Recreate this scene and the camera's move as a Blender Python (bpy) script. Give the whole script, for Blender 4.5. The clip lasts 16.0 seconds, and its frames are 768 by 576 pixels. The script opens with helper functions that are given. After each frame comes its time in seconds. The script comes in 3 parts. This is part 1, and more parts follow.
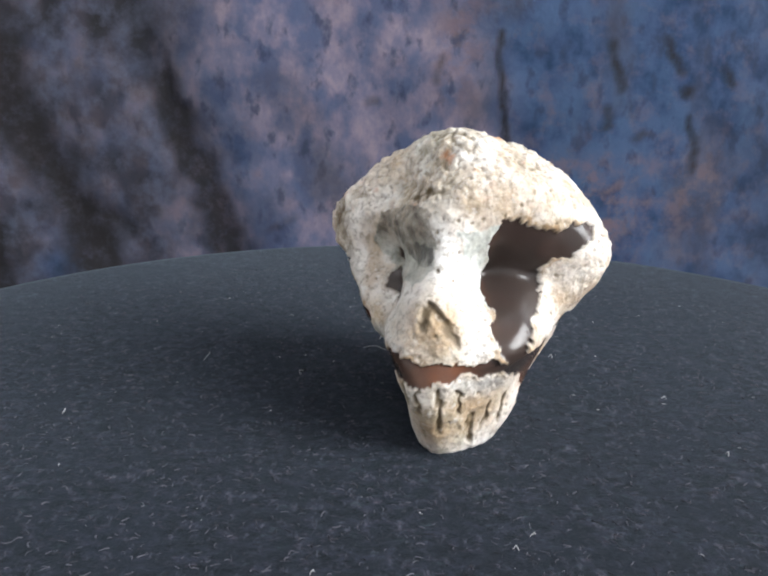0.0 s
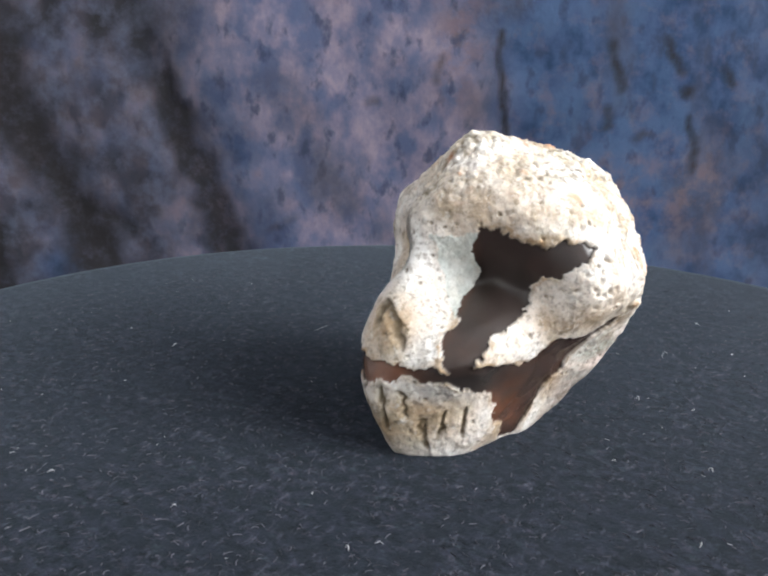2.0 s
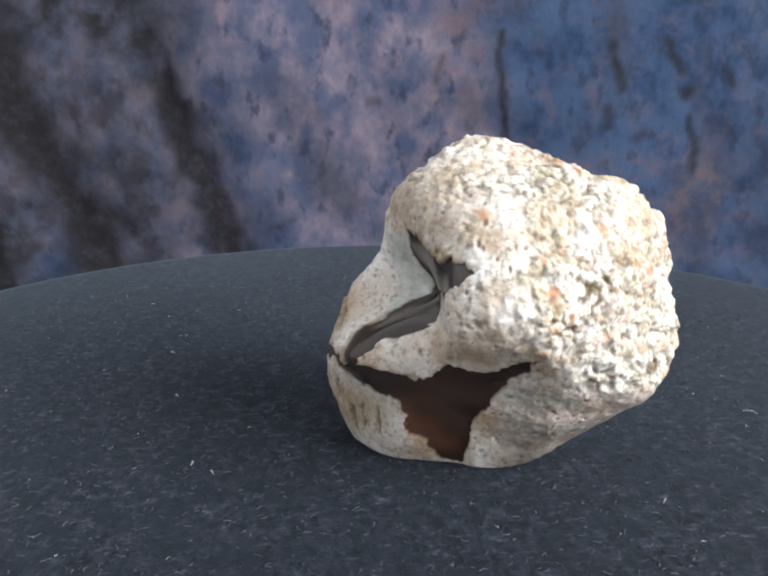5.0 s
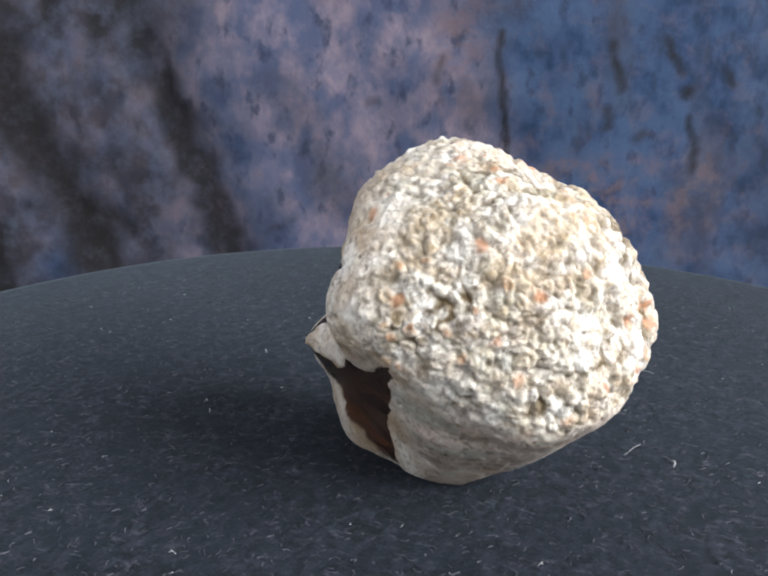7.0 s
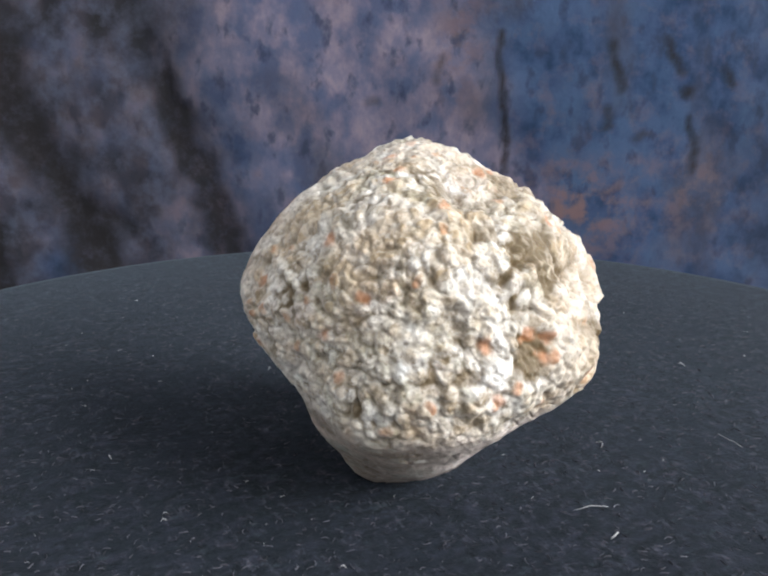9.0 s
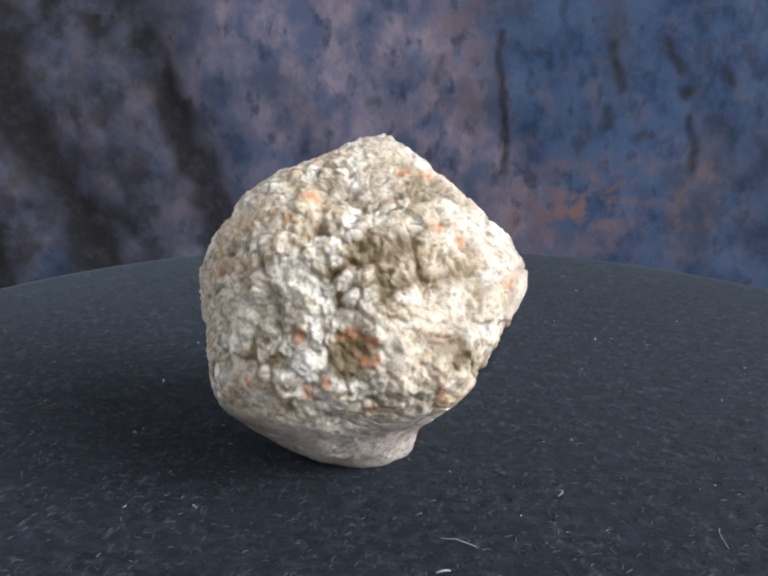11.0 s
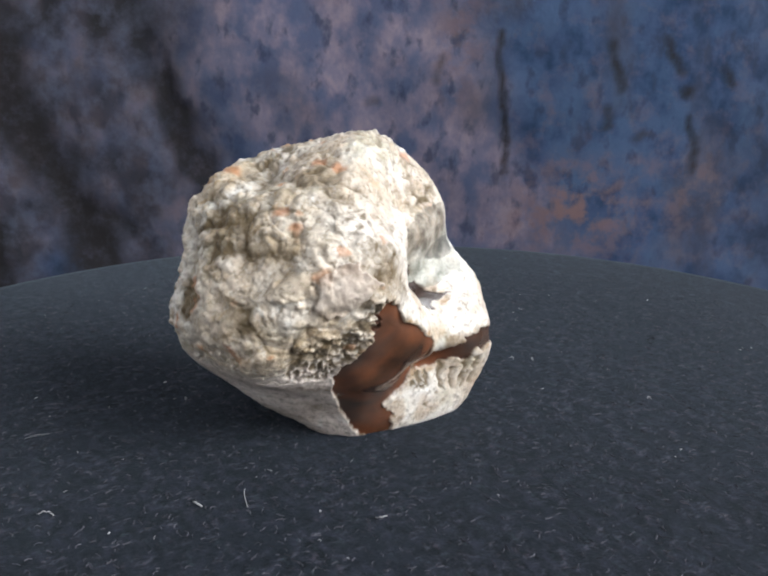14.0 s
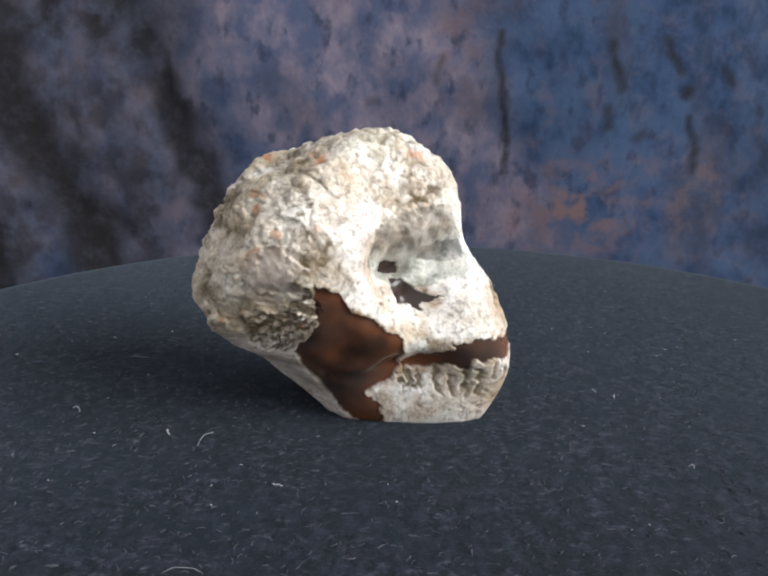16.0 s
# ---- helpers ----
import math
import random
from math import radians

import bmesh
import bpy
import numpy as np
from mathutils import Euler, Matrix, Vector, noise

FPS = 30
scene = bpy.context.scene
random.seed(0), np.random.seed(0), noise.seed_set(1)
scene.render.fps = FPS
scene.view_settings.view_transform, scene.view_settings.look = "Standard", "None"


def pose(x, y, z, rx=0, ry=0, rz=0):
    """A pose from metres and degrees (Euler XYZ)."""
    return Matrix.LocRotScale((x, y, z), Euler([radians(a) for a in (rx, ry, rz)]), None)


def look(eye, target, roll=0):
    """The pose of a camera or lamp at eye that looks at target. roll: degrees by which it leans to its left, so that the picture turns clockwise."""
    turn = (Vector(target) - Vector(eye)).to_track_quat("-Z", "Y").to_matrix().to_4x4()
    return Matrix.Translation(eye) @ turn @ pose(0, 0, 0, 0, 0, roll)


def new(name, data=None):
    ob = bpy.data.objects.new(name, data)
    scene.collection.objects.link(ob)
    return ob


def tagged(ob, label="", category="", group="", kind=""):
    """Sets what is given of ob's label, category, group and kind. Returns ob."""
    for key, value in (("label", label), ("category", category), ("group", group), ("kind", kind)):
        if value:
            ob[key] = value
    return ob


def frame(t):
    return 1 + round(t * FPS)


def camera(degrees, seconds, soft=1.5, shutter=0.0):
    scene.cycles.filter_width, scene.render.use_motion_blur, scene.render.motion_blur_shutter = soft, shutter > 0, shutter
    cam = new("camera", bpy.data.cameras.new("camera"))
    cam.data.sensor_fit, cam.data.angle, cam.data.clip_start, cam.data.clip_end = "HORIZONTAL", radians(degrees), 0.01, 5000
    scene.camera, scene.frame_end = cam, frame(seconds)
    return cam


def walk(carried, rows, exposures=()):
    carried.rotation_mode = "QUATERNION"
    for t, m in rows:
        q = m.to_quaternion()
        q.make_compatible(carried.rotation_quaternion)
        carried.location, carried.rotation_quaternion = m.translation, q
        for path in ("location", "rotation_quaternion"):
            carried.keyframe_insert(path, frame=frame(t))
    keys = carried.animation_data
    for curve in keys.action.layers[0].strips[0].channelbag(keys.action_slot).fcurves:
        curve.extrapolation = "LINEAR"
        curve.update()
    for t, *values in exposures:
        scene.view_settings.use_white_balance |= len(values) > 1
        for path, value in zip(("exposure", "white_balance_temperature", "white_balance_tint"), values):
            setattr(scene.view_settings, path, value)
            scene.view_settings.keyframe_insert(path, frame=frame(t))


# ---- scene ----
cam = camera(51.1, 16.0, soft=2.3)
EYE = Vector((0.0, -0.15, 0.0729))
YAW, PITCH, ROLL = radians(2.41), radians(-16.57), 0.70
AHEAD = Vector((-math.sin(YAW) * math.cos(PITCH), math.cos(YAW) * math.cos(PITCH), math.sin(PITCH)))
STAND = look(EYE, EYE + AHEAD, ROLL)
walk(cam, [(0, STAND), (16, STAND)], exposures=[(0.0, 0.09), (2.5, 0.14), (7.0, 0.10), (8.0, -0.06), (9.0, -0.12), (12.5, -0.25), (16.0, -0.27)])

# ---- light: a window in the east wall, sky outside ----
world = bpy.data.worlds.new("sky")
scene.world = world
world.use_nodes = True
wn = world.node_tree.nodes
sky = wn.new("ShaderNodeTexSky")
sky.sky_type, sky.sun_disc, sky.sun_elevation, sky.sun_rotation = "NISHITA", False, radians(40), radians(200)
wn["Background"].inputs["Strength"].default_value = 0.1
world.node_tree.links.new(sky.outputs["Color"], wn["Background"].inputs["Color"])

WIN_Y, WIN_Z, WIN_W, WIN_H, WALL_X = -0.50, 0.80, 1.15, 1.05, 1.15
lamp = bpy.data.lights.new("window_daylight", "AREA")
lamp.shape, lamp.size, lamp.size_y, lamp.energy, lamp.color = "RECTANGLE", WIN_W - 0.1, WIN_H - 0.1, 43.0, (0.95, 0.98, 1.0)
new("window_daylight", lamp).matrix_world = look((WALL_X + 0.01, WIN_Y, WIN_Z), (0.0, WIN_Y + 0.25, 0.2))


# ---- materials ----
def material(name, rough=0.6):
    m = bpy.data.materials.new(name)
    m.use_nodes = True
    b = m.node_tree.nodes["Principled BSDF"]
    b.inputs["Roughness"].default_value = rough
    return m, m.node_tree.nodes, m.node_tree.links, b


def mixed(nodes, links, fac, a, b, mode="MIX"):
    n = nodes.new("ShaderNodeMix")
    n.data_type, n.blend_type = "RGBA", mode
    for socket, v in ((n.inputs[0], fac), (n.inputs[6], a), (n.inputs[7], b)):
        if isinstance(v, bpy.types.NodeSocket):
            links.new(v, socket)
        elif isinstance(v, tuple):
            socket.default_value = (*v, 1.0)
        else:
            socket.default_value = v
    return n.outputs[2]


def noise_tex(nodes, links, scale, detail=4.0, rough=0.55, stretch=None, distortion=0.0):
    co = nodes.new("ShaderNodeTexCoord")
    n = nodes.new("ShaderNodeTexNoise")
    n.inputs["Scale"].default_value, n.inputs["Detail"].default_value = scale, detail
    n.inputs["Roughness"].default_value, n.inputs["Distortion"].default_value = rough, distortion
    if stretch:
        mp = nodes.new("ShaderNodeMapping")
        mp.inputs["Scale"].default_value = stretch[:3]
        mp.inputs["Rotation"].default_value = [radians(v) for v in (stretch[3:] or (0, 0, 0))]
        links.new(co.outputs["Object"], mp.inputs["Vector"])
        links.new(mp.outputs["Vector"], n.inputs["Vector"])
    else:
        links.new(co.outputs["Object"], n.inputs["Vector"])
    return n.outputs["Fac"]


def ramp(nodes, links, fac, lo, hi, v0=0.0, v1=1.0):
    n = nodes.new("ShaderNodeMapRange")
    n.inputs["From Min"].default_value, n.inputs["From Max"].default_value = lo, hi
    n.inputs["To Min"].default_value, n.inputs["To Max"].default_value = v0, v1
    links.new(fac, n.inputs["Value"])
    return n.outputs["Result"]


def times_(nodes, links, a, b):
    n = nodes.new("ShaderNodeMath")
    n.operation = "MULTIPLY"
    links.new(a, n.inputs[0])
    if isinstance(b, bpy.types.NodeSocket):
        links.new(b, n.inputs[1])
    else:
        n.inputs[1].default_value = b
    return n.outputs[0]


def attribute(nodes, name):
    n = nodes.new("ShaderNodeAttribute")
    n.attribute_name = name
    return n.outputs["Fac"]


def bump(nodes, links, bsdf, height, strength, distance):
    n = nodes.new("ShaderNodeBump")
    n.inputs["Distance"].default_value = distance
    if isinstance(strength, bpy.types.NodeSocket):
        links.new(strength, n.inputs["Strength"])
    else:
        n.inputs["Strength"].default_value = strength
    links.new(height, n.inputs["Height"])
    links.new(n.outputs["Normal"], bsdf.inputs["Normal"])


def make_stone():
    m, n, l, b = material("flint_and_chalky_crust", 0.5)
    crust = mixed(n, l, ramp(n, l, noise_tex(n, l, 190, 7, 0.7), 0.36, 0.60), (0.66, 0.57, 0.45), (0.95, 0.92, 0.885))
    crust = mixed(n, l, ramp(n, l, noise_tex(n, l, 80, 6, 0.68), 0.50, 0.65, 0, 0.75), crust, (0.52, 0.355, 0.215))
    crust = mixed(n, l, ramp(n, l, noise_tex(n, l, 105, 6, 0.68, stretch=(1.3, 0.8, 1.0, 20, 0, 40)), 0.53, 0.67, 0, 0.75), crust, (0.36, 0.35, 0.22))
    crust = mixed(n, l, ramp(n, l, noise_tex(n, l, 62, 6, 0.7, stretch=(1, 1.2, 0.9, 50, 0, 10)), 0.55, 0.68, 0, 0.7), crust, (0.56, 0.48, 0.45))
    crust = mixed(n, l, ramp(n, l, noise_tex(n, l, 330, 6, 0.75), 0.53, 0.65, 0, 0.65), crust, (0.22, 0.155, 0.085))
    beige = mixed(n, l, ramp(n, l, noise_tex(n, l, 130, 5, 0.65), 0.36, 0.62), (0.56, 0.435, 0.31), (0.92, 0.825, 0.725))
    crust = mixed(n, l, times_(n, l, attribute(n, "nodular"), ramp(n, l, noise_tex(n, l, 95, 5, 0.65), 0.36, 0.56, 0.2, 0.9)), crust, beige)
    crust = mixed(n, l, attribute(n, "tint"), crust, (0.50, 0.37, 0.23))
    # whiter colour over the smooth crust and the left brow
    crust = mixed(n, l, times_(n, l, attribute(n, "whiter"), ramp(n, l, noise_tex(n, l, 120, 5, 0.65), 0.36, 0.60, 0.1, 0.72)), crust, (0.93, 0.895, 0.865))
    crust = mixed(n, l, times_(n, l, attribute(n, "stain"), ramp(n, l, noise_tex(n, l, 210, 6, 0.7), 0.34, 0.56, 0.2, 1.0)), crust, (0.39, 0.245, 0.125))
    under = mixed(n, l, ramp(n, l, noise_tex(n, l, 70, 6, 0.65, stretch=(1, 1, 5, 0, 18, 0)), 0.38, 0.62), (0.26, 0.205, 0.165), (0.66, 0.55, 0.49))
    under = mixed(n, l, ramp(n, l, noise_tex(n, l, 85, 6, 0.7, stretch=(1, 1, 2.5, 0, 10, 30)), 0.48, 0.62, 0, 0.75), under, (0.38, 0.41, 0.36))
    pale = mixed(n, l, ramp(n, l, noise_tex(n, l, 75, 6, 0.68, stretch=(1, 1, 5, 0, 18, 0)), 0.36, 0.60), (0.42, 0.335, 0.28), (0.86, 0.75, 0.69))
    under = mixed(n, l, attribute(n, "pale"), under, pale)
    crust = mixed(n, l, attribute(n, "under"), crust, under)
    crust = mixed(n, l, ramp(n, l, noise_tex(n, l, 760, 4, 0.7), 0.50, 0.63, 0, 0.65), crust, (0.22, 0.16, 0.095))
    crust = mixed(n, l, ramp(n, l, noise_tex(n, l, 420, 4, 0.7), 0.56, 0.70, 0, 0.6), crust, (0.86, 0.84, 0.80))
    # brown dirt of the gaps, with crevice shade painted into the same colour
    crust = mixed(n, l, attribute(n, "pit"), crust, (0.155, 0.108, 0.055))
    crust = mixed(n, l, attribute(n, "rust"), crust, (0.50, 0.20, 0.08))
    flint = mixed(n, l, ramp(n, l, noise_tex(n, l, 60, 4), 0.34, 0.60), (0.056, 0.030, 0.020), (0.215, 0.074, 0.032))
    flint = mixed(n, l, ramp(n, l, noise_tex(n, l, 45, 3, stretch=(1, 1, 1.6, 0, 50, 10)), 0.45, 0.70), flint, (0.056, 0.047, 0.043))
    flint = mixed(n, l, attribute(n, "smoky"), flint, (0.040, 0.029, 0.026))
    crust = mixed(n, l, attribute(n, "wall"), crust, mixed(n, l, ramp(n, l, noise_tex(n, l, 260, 5, 0.7), 0.38, 0.60), (0.36, 0.39, 0.35), (0.66, 0.70, 0.66)))
    crust = mixed(n, l, attribute(n, "boss"), crust, mixed(n, l, ramp(n, l, noise_tex(n, l, 240, 5, 0.7), 0.38, 0.60), (0.40, 0.31, 0.245), (0.66, 0.56, 0.48)))
    film = mixed(n, l, ramp(n, l, noise_tex(n, l, 230, 5, 0.7), 0.40, 0.62), (0.22, 0.22, 0.18), (0.58, 0.57, 0.51))
    # upper film browner and darker: the socket's shade put into its colour
    film = mixed(n, l, attribute(n, "socket_shade"), film, mixed(n, l, ramp(n, l, noise_tex(n, l, 230, 5, 0.7), 0.42, 0.62), (0.125, 0.102, 0.076), (0.42, 0.345, 0.27)))
    film = mixed(n, l, attribute(n, "spot"), film, (0.055, 0.052, 0.048))
    crust = mixed(n, l, attribute(n, "film"), crust, film)
    f = attribute(n, "flint")
    l.new(mixed(n, l, f, crust, flint), b.inputs["Base Color"])
    l.new(ramp(n, l, f, 0, 1, 0.38, 0.22), b.inputs["Roughness"])
    bump(n, l, b, noise_tex(n, l, 900, 6, 0.7), ramp(n, l, f, 0, 1, 0.8, 0.03), 0.0005)
    return m


def make_felt():
    m, n, l, b = material("black_felt", 0.95)
    c = mixed(n, l, ramp(n, l, noise_tex(n, l, 330, 4, 0.70, stretch=(1, 1.35, 1)), 0.40, 0.64), (0.0022, 0.0027, 0.0044), (0.019, 0.0205, 0.032))
    c = mixed(n, l, ramp(n, l, noise_tex(n, l, 300, 5, 0.74, stretch=(2.0, 1, 1, 0, 0, 30)), 0.55, 0.70, 0, 0.8), c, (0.082, 0.084, 0.108))
    c = mixed(n, l, ramp(n, l, noise_tex(n, l, 340, 5, 0.74, stretch=(1, 2.0, 1, 0, 0, 75)), 0.57, 0.70, 0, 0.75), c, (0.066, 0.054, 0.070))
    c = mixed(n, l, ramp(n, l, noise_tex(n, l, 260, 4, 0.7, stretch=(1, 1.6, 1, 0, 0, 130)), 0.58, 0.70, 0, 0.6), c, (0.036, 0.052, 0.058))
    c = mixed(n, l, ramp(n, l, noise_tex(n, l, 150, 4, 0.7, stretch=(1, 1.4, 1, 0, 0, 20)), 0.45, 0.62, 0, 0.75), c, (0.0045, 0.0052, 0.0078))
    c = mixed(n, l, ramp(n, l, noise_tex(n, l, 60, 5, 0.65), 0.42, 0.64, 0, 0.55), c, (0.0075, 0.0092, 0.0146))
    l.new(c, b.inputs["Base Color"])
    b.inputs["Sheen Weight"].default_value = 0.078
    b.inputs["Sheen Roughness"].default_value = 0.5
    b.inputs["Sheen Tint"].default_value = (0.66, 0.84, 1.0, 1.0)
    b.inputs["Specular IOR Level"].default_value = 0.10
    bump(n, l, b, noise_tex(n, l, 1500, 4, 0.7), 0.35, 0.0005)
    return m


def make_fibre(name, lo, hi):
    m, n, l, b = material(name, 0.8)
    g = n.new("ShaderNodeNewGeometry")
    l.new(mixed(n, l, g.outputs["Random Per Island"], lo, hi), b.inputs["Base Color"])
    b.inputs["Specular IOR Level"].default_value = 0.2
    return m


def make_cloth():
    m, n, l, b = material("mottled_dyed_cloth", 0.9)
    mottle = ramp(n, l, noise_tex(n, l, 58, 4, 0.58, stretch=(1, 1, 0.8)), 0.38, 0.62)
    fine = ramp(n, l, noise_tex(n, l, 120, 4, 0.6, stretch=(1.1, 1, 0.8, 0, 12, 0)), 0.42, 0.60)
    mauve = mixed(n, l, mottle, (0.064, 0.074, 0.126), (0.182, 0.148, 0.182))
    blue = mixed(n, l, mottle, (0.0075, 0.026, 0.066), (0.020, 0.062, 0.130))
    blue = mixed(n, l, ramp(n, l, noise_tex(n, l, 85, 5, 0.6), 0.52, 0.66, 0, 0.55), blue, (0.105, 0.078, 0.094))
    col = mixed(n, l, attribute(n, "blue"), mauve, blue)
    col = mixed(n, l, times_(n, l, fine, 0.42), col, (0.050, 0.074, 0.138))
    col = mixed(n, l, ramp(n, l, noise_tex(n, l, 95, 4, 0.55, stretch=(1.3, 1, 0.8, 0, -15, 0)), 0.55, 0.67, 0, 0.72), col, (0.024, 0.033, 0.064))
    col = mixed(n, l, ramp(n, l, noise_tex(n, l, 26, 4, 0.6, stretch=(1, 1, 0.5, 0, 20, 0)), 0.52, 0.66, 0, 0.5), col, (0.056, 0.056, 0.072))
    dull = mixed(n, l, ramp(n, l, noise_tex(n, l, 75, 5, 0.62), 0.40, 0.62), (0.022, 0.021, 0.024), (0.060, 0.066, 0.094))
    col = mixed(n, l, attribute(n, "drab"), col, dull)
    col = mixed(n, l, times_(n, l, attribute(n, "warm"), ramp(n, l, noise_tex(n, l, 85, 5, 0.65), 0.42, 0.58)), col, (0.150, 0.095, 0.090))
    rub = ramp(n, l, noise_tex(n, l, 170, 4, 0.7), 0.34, 0.56, 0.7, 1.0)
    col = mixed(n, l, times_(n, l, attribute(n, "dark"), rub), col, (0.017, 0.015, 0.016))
    l.new(col, b.inputs["Base Color"])
    b.inputs["Sheen Weight"].default_value = 0.05
    b.inputs["Specular IOR Level"].default_value = 0.1
    bump(n, l, b, noise_tex(n, l, 300, 4), 0.3, 0.0008)
    return m


def make_plain(name, a, b_, scale, rough):
    m, n, l, b = material(name, rough)
    l.new(mixed(n, l, ramp(n, l, noise_tex(n, l, scale, 5), 0.35, 0.65), a, b_), b.inputs["Base Color"])
    bump(n, l, b, noise_tex(n, l, scale * 12, 3), 0.15, 0.002)
    return m


STONE, FELT, CLOTH = make_stone(), make_felt(), make_cloth()
NAP = make_fibre("grey_nap", (0.012, 0.013, 0.016), (0.105, 0.105, 0.125))
LINT = make_fibre("pale_lint", (0.12, 0.12, 0.13), (0.70, 0.69, 0.68))
PAINT = make_plain("off_white_wall_paint", (0.74, 0.75, 0.77), (0.79, 0.80, 0.81), 3, 0.85)
WOOD = make_plain("brown_table_wood", (0.16, 0.09, 0.05), (0.24, 0.15, 0.08), 9, 0.45)
BOARDS = make_plain("floor_wood", (0.14, 0.09, 0.06), (0.2, 0.13, 0.08), 5, 0.6)
PLASTIC = make_plain("black_plastic", (0.02, 0.02, 0.02), (0.03, 0.03, 0.03), 40, 0.4)
GLASS, _n, _l, _b = material("window_glass", 0.02)
_b.inputs["Transmission Weight"].default_value = 1.0


# ---- mesh helpers ----
def part(name, bm, mat, parent=None, label="", smooth=False):
    me = bpy.data.meshes.new(name)
    bm.to_mesh(me)
    bm.free()
    me.materials.append(mat)
    if smooth:
        me.polygons.foreach_set("use_smooth", [True] * len(me.polygons))
    ob = new(name, me)
    ob.parent = parent
    return tagged(ob, label)


def box(bm, x0, x1, y0, y1, z0, z1, bevel=0.0):
    out = bmesh.ops.create_cube(bm, size=1.0)
    for v in out["verts"]:
        v.co = Vector((x0 + (v.co.x + 0.5) * (x1 - x0), y0 + (v.co.y + 0.5) * (y1 - y0), z0 + (v.co.z + 0.5) * (z1 - z0)))
    if bevel:
        edges = list({e for v in out["verts"] for e in v.link_edges})
        bmesh.ops.bevel(bm, geom=edges, offset=bevel, segments=2, affect="EDGES")
    return bm


def lathe(bm, profile, around, wobble=None):
    rings = []
    for r, z in profile:
        ring = []
        for k in range(around):
            a = 2 * math.pi * k / around
            rr = r * (1 + (wobble(a) if wobble and r > 0.05 else 0))
            ring.append(bm.verts.new((rr * math.cos(a), rr * math.sin(a), z)))
        rings.append(ring)
    for lo, hi in zip(rings, rings[1:]):
        for k in range(around):
            bm.faces.new((lo[k], lo[(k + 1) % around], hi[(k + 1) % around], hi[k]))
    bm.faces.new(rings[-1])
    bm.faces.new(rings[0][::-1])
    return bm


def grid_mesh(name, places, rows, cols, mat):
    """A smooth sheet of rows x cols places."""
    k = np.arange(rows * cols).reshape(rows, cols)
    quads = np.stack([k[:-1, :-1], k[:-1, 1:], k[1:, 1:], k[1:, :-1]], -1).reshape(-1, 4)
    me = bpy.data.meshes.new(name)
    me.from_pydata(places.tolist(), [], quads.tolist())
    me.materials.append(mat)
    me.polygons.foreach_set("use_smooth", [True] * len(me.polygons))
    return me


def put_attribute(me, name, values):
    me.attributes.new(name, "FLOAT", "POINT").data.foreach_set("value", np.clip(values, 0, 1).astype(np.float32))


# ---- noise on arrays of places ----
def lattice(i, seed):
    h = (i[..., 0] * 73856093) ^ (i[..., 1] * 19349663) ^ (i[..., 2] * 83492791) ^ (seed * 2654435761)
    h = (h ^ (h >> 13)) * 1274126177 & 0xFFFFFFFF
    h = (h ^ (h >> 16)) * 2246822519 & 0xFFFFFFFF
    return ((h ^ (h >> 15)) & 0xFFFFFF) / float(0xFFFFFF)


def value_noise(p, size, seed):
    """Smooth noise from -1 to 1 with lumps of that size."""
    q = p / size
    i = np.floor(q).astype(np.int64)
    f = q - i
    f = f * f * (3 - 2 * f)
    out = np.zeros(len(p))
    for dx in (0, 1):
        for dy in (0, 1):
            for dz in (0, 1):
                w = np.abs(1 - dx - f[:, 0]) * np.abs(1 - dy - f[:, 1]) * np.abs(1 - dz - f[:, 2])
                out += w * lattice(i + (dx, dy, dz), seed)
    return 2 * out - 1


def cells(p, size, seed):
    """Distance to the nearest of scattered seeds, in units of size, and that seed's own random number."""
    q = p / size
    i = np.floor(q).astype(np.int64)
    best, own = np.full(len(p), 9.0), np.zeros(len(p))
    for dx in (-1, 0, 1):
        for dy in (-1, 0, 1):
            for dz in (-1, 0, 1):
                k = i + (dx, dy, dz)
                s = k + np.stack([lattice(k, seed), lattice(k, seed + 1), lattice(k, seed + 2)], -1)
                d = np.linalg.norm(s - q, axis=1)
                near = d < best
                best[near] = d[near]
                own[near] = lattice(k[near], seed + 3)
    return best, own


def step(v, lo, hi):
    t = np.clip((v - lo) / (hi - lo), 0, 1)
    return t * t * (3 - 2 * t)


def within(a, e, outline):
    """Which of the directions a, e (degrees) lie inside an outline of turn, height, turn, height ..."""
    pts = np.array(outline, float).reshape(-1, 2)
    inside = np.zeros(len(a), bool)
    for (x1, y1), (x2, y2) in zip(pts, np.roll(pts, -1, 0)):
        if y1 != y2:
            inside ^= ((y1 > e) != (y2 > e)) & (a < (x2 - x1) * (e - y1) / (y2 - y1) + x1)
    return inside


def from_segment(a, e, a1, e1, a2, e2):
    """Degrees of arc from the segment between two directions."""
    k = np.cos(np.radians((e1 + e2) / 2))
    x, y, dx, dy = (a - a1) * k, e - e1, (a2 - a1) * k, e2 - e1
    t = np.clip((x * dx + y * dy) / (dx * dx + dy * dy + 1e-9), 0, 1)
    return np.hypot(x - t * dx, y - t * dy)


# ---- the room, added out of view: plain walls, floor and ceiling ----
# west and south walls placed near to bounce fill light onto the stone
X0, X1, Y0, Y1, Z0, Z1 = -1.25, WALL_X, -1.6, 0.40, -0.79, 1.75


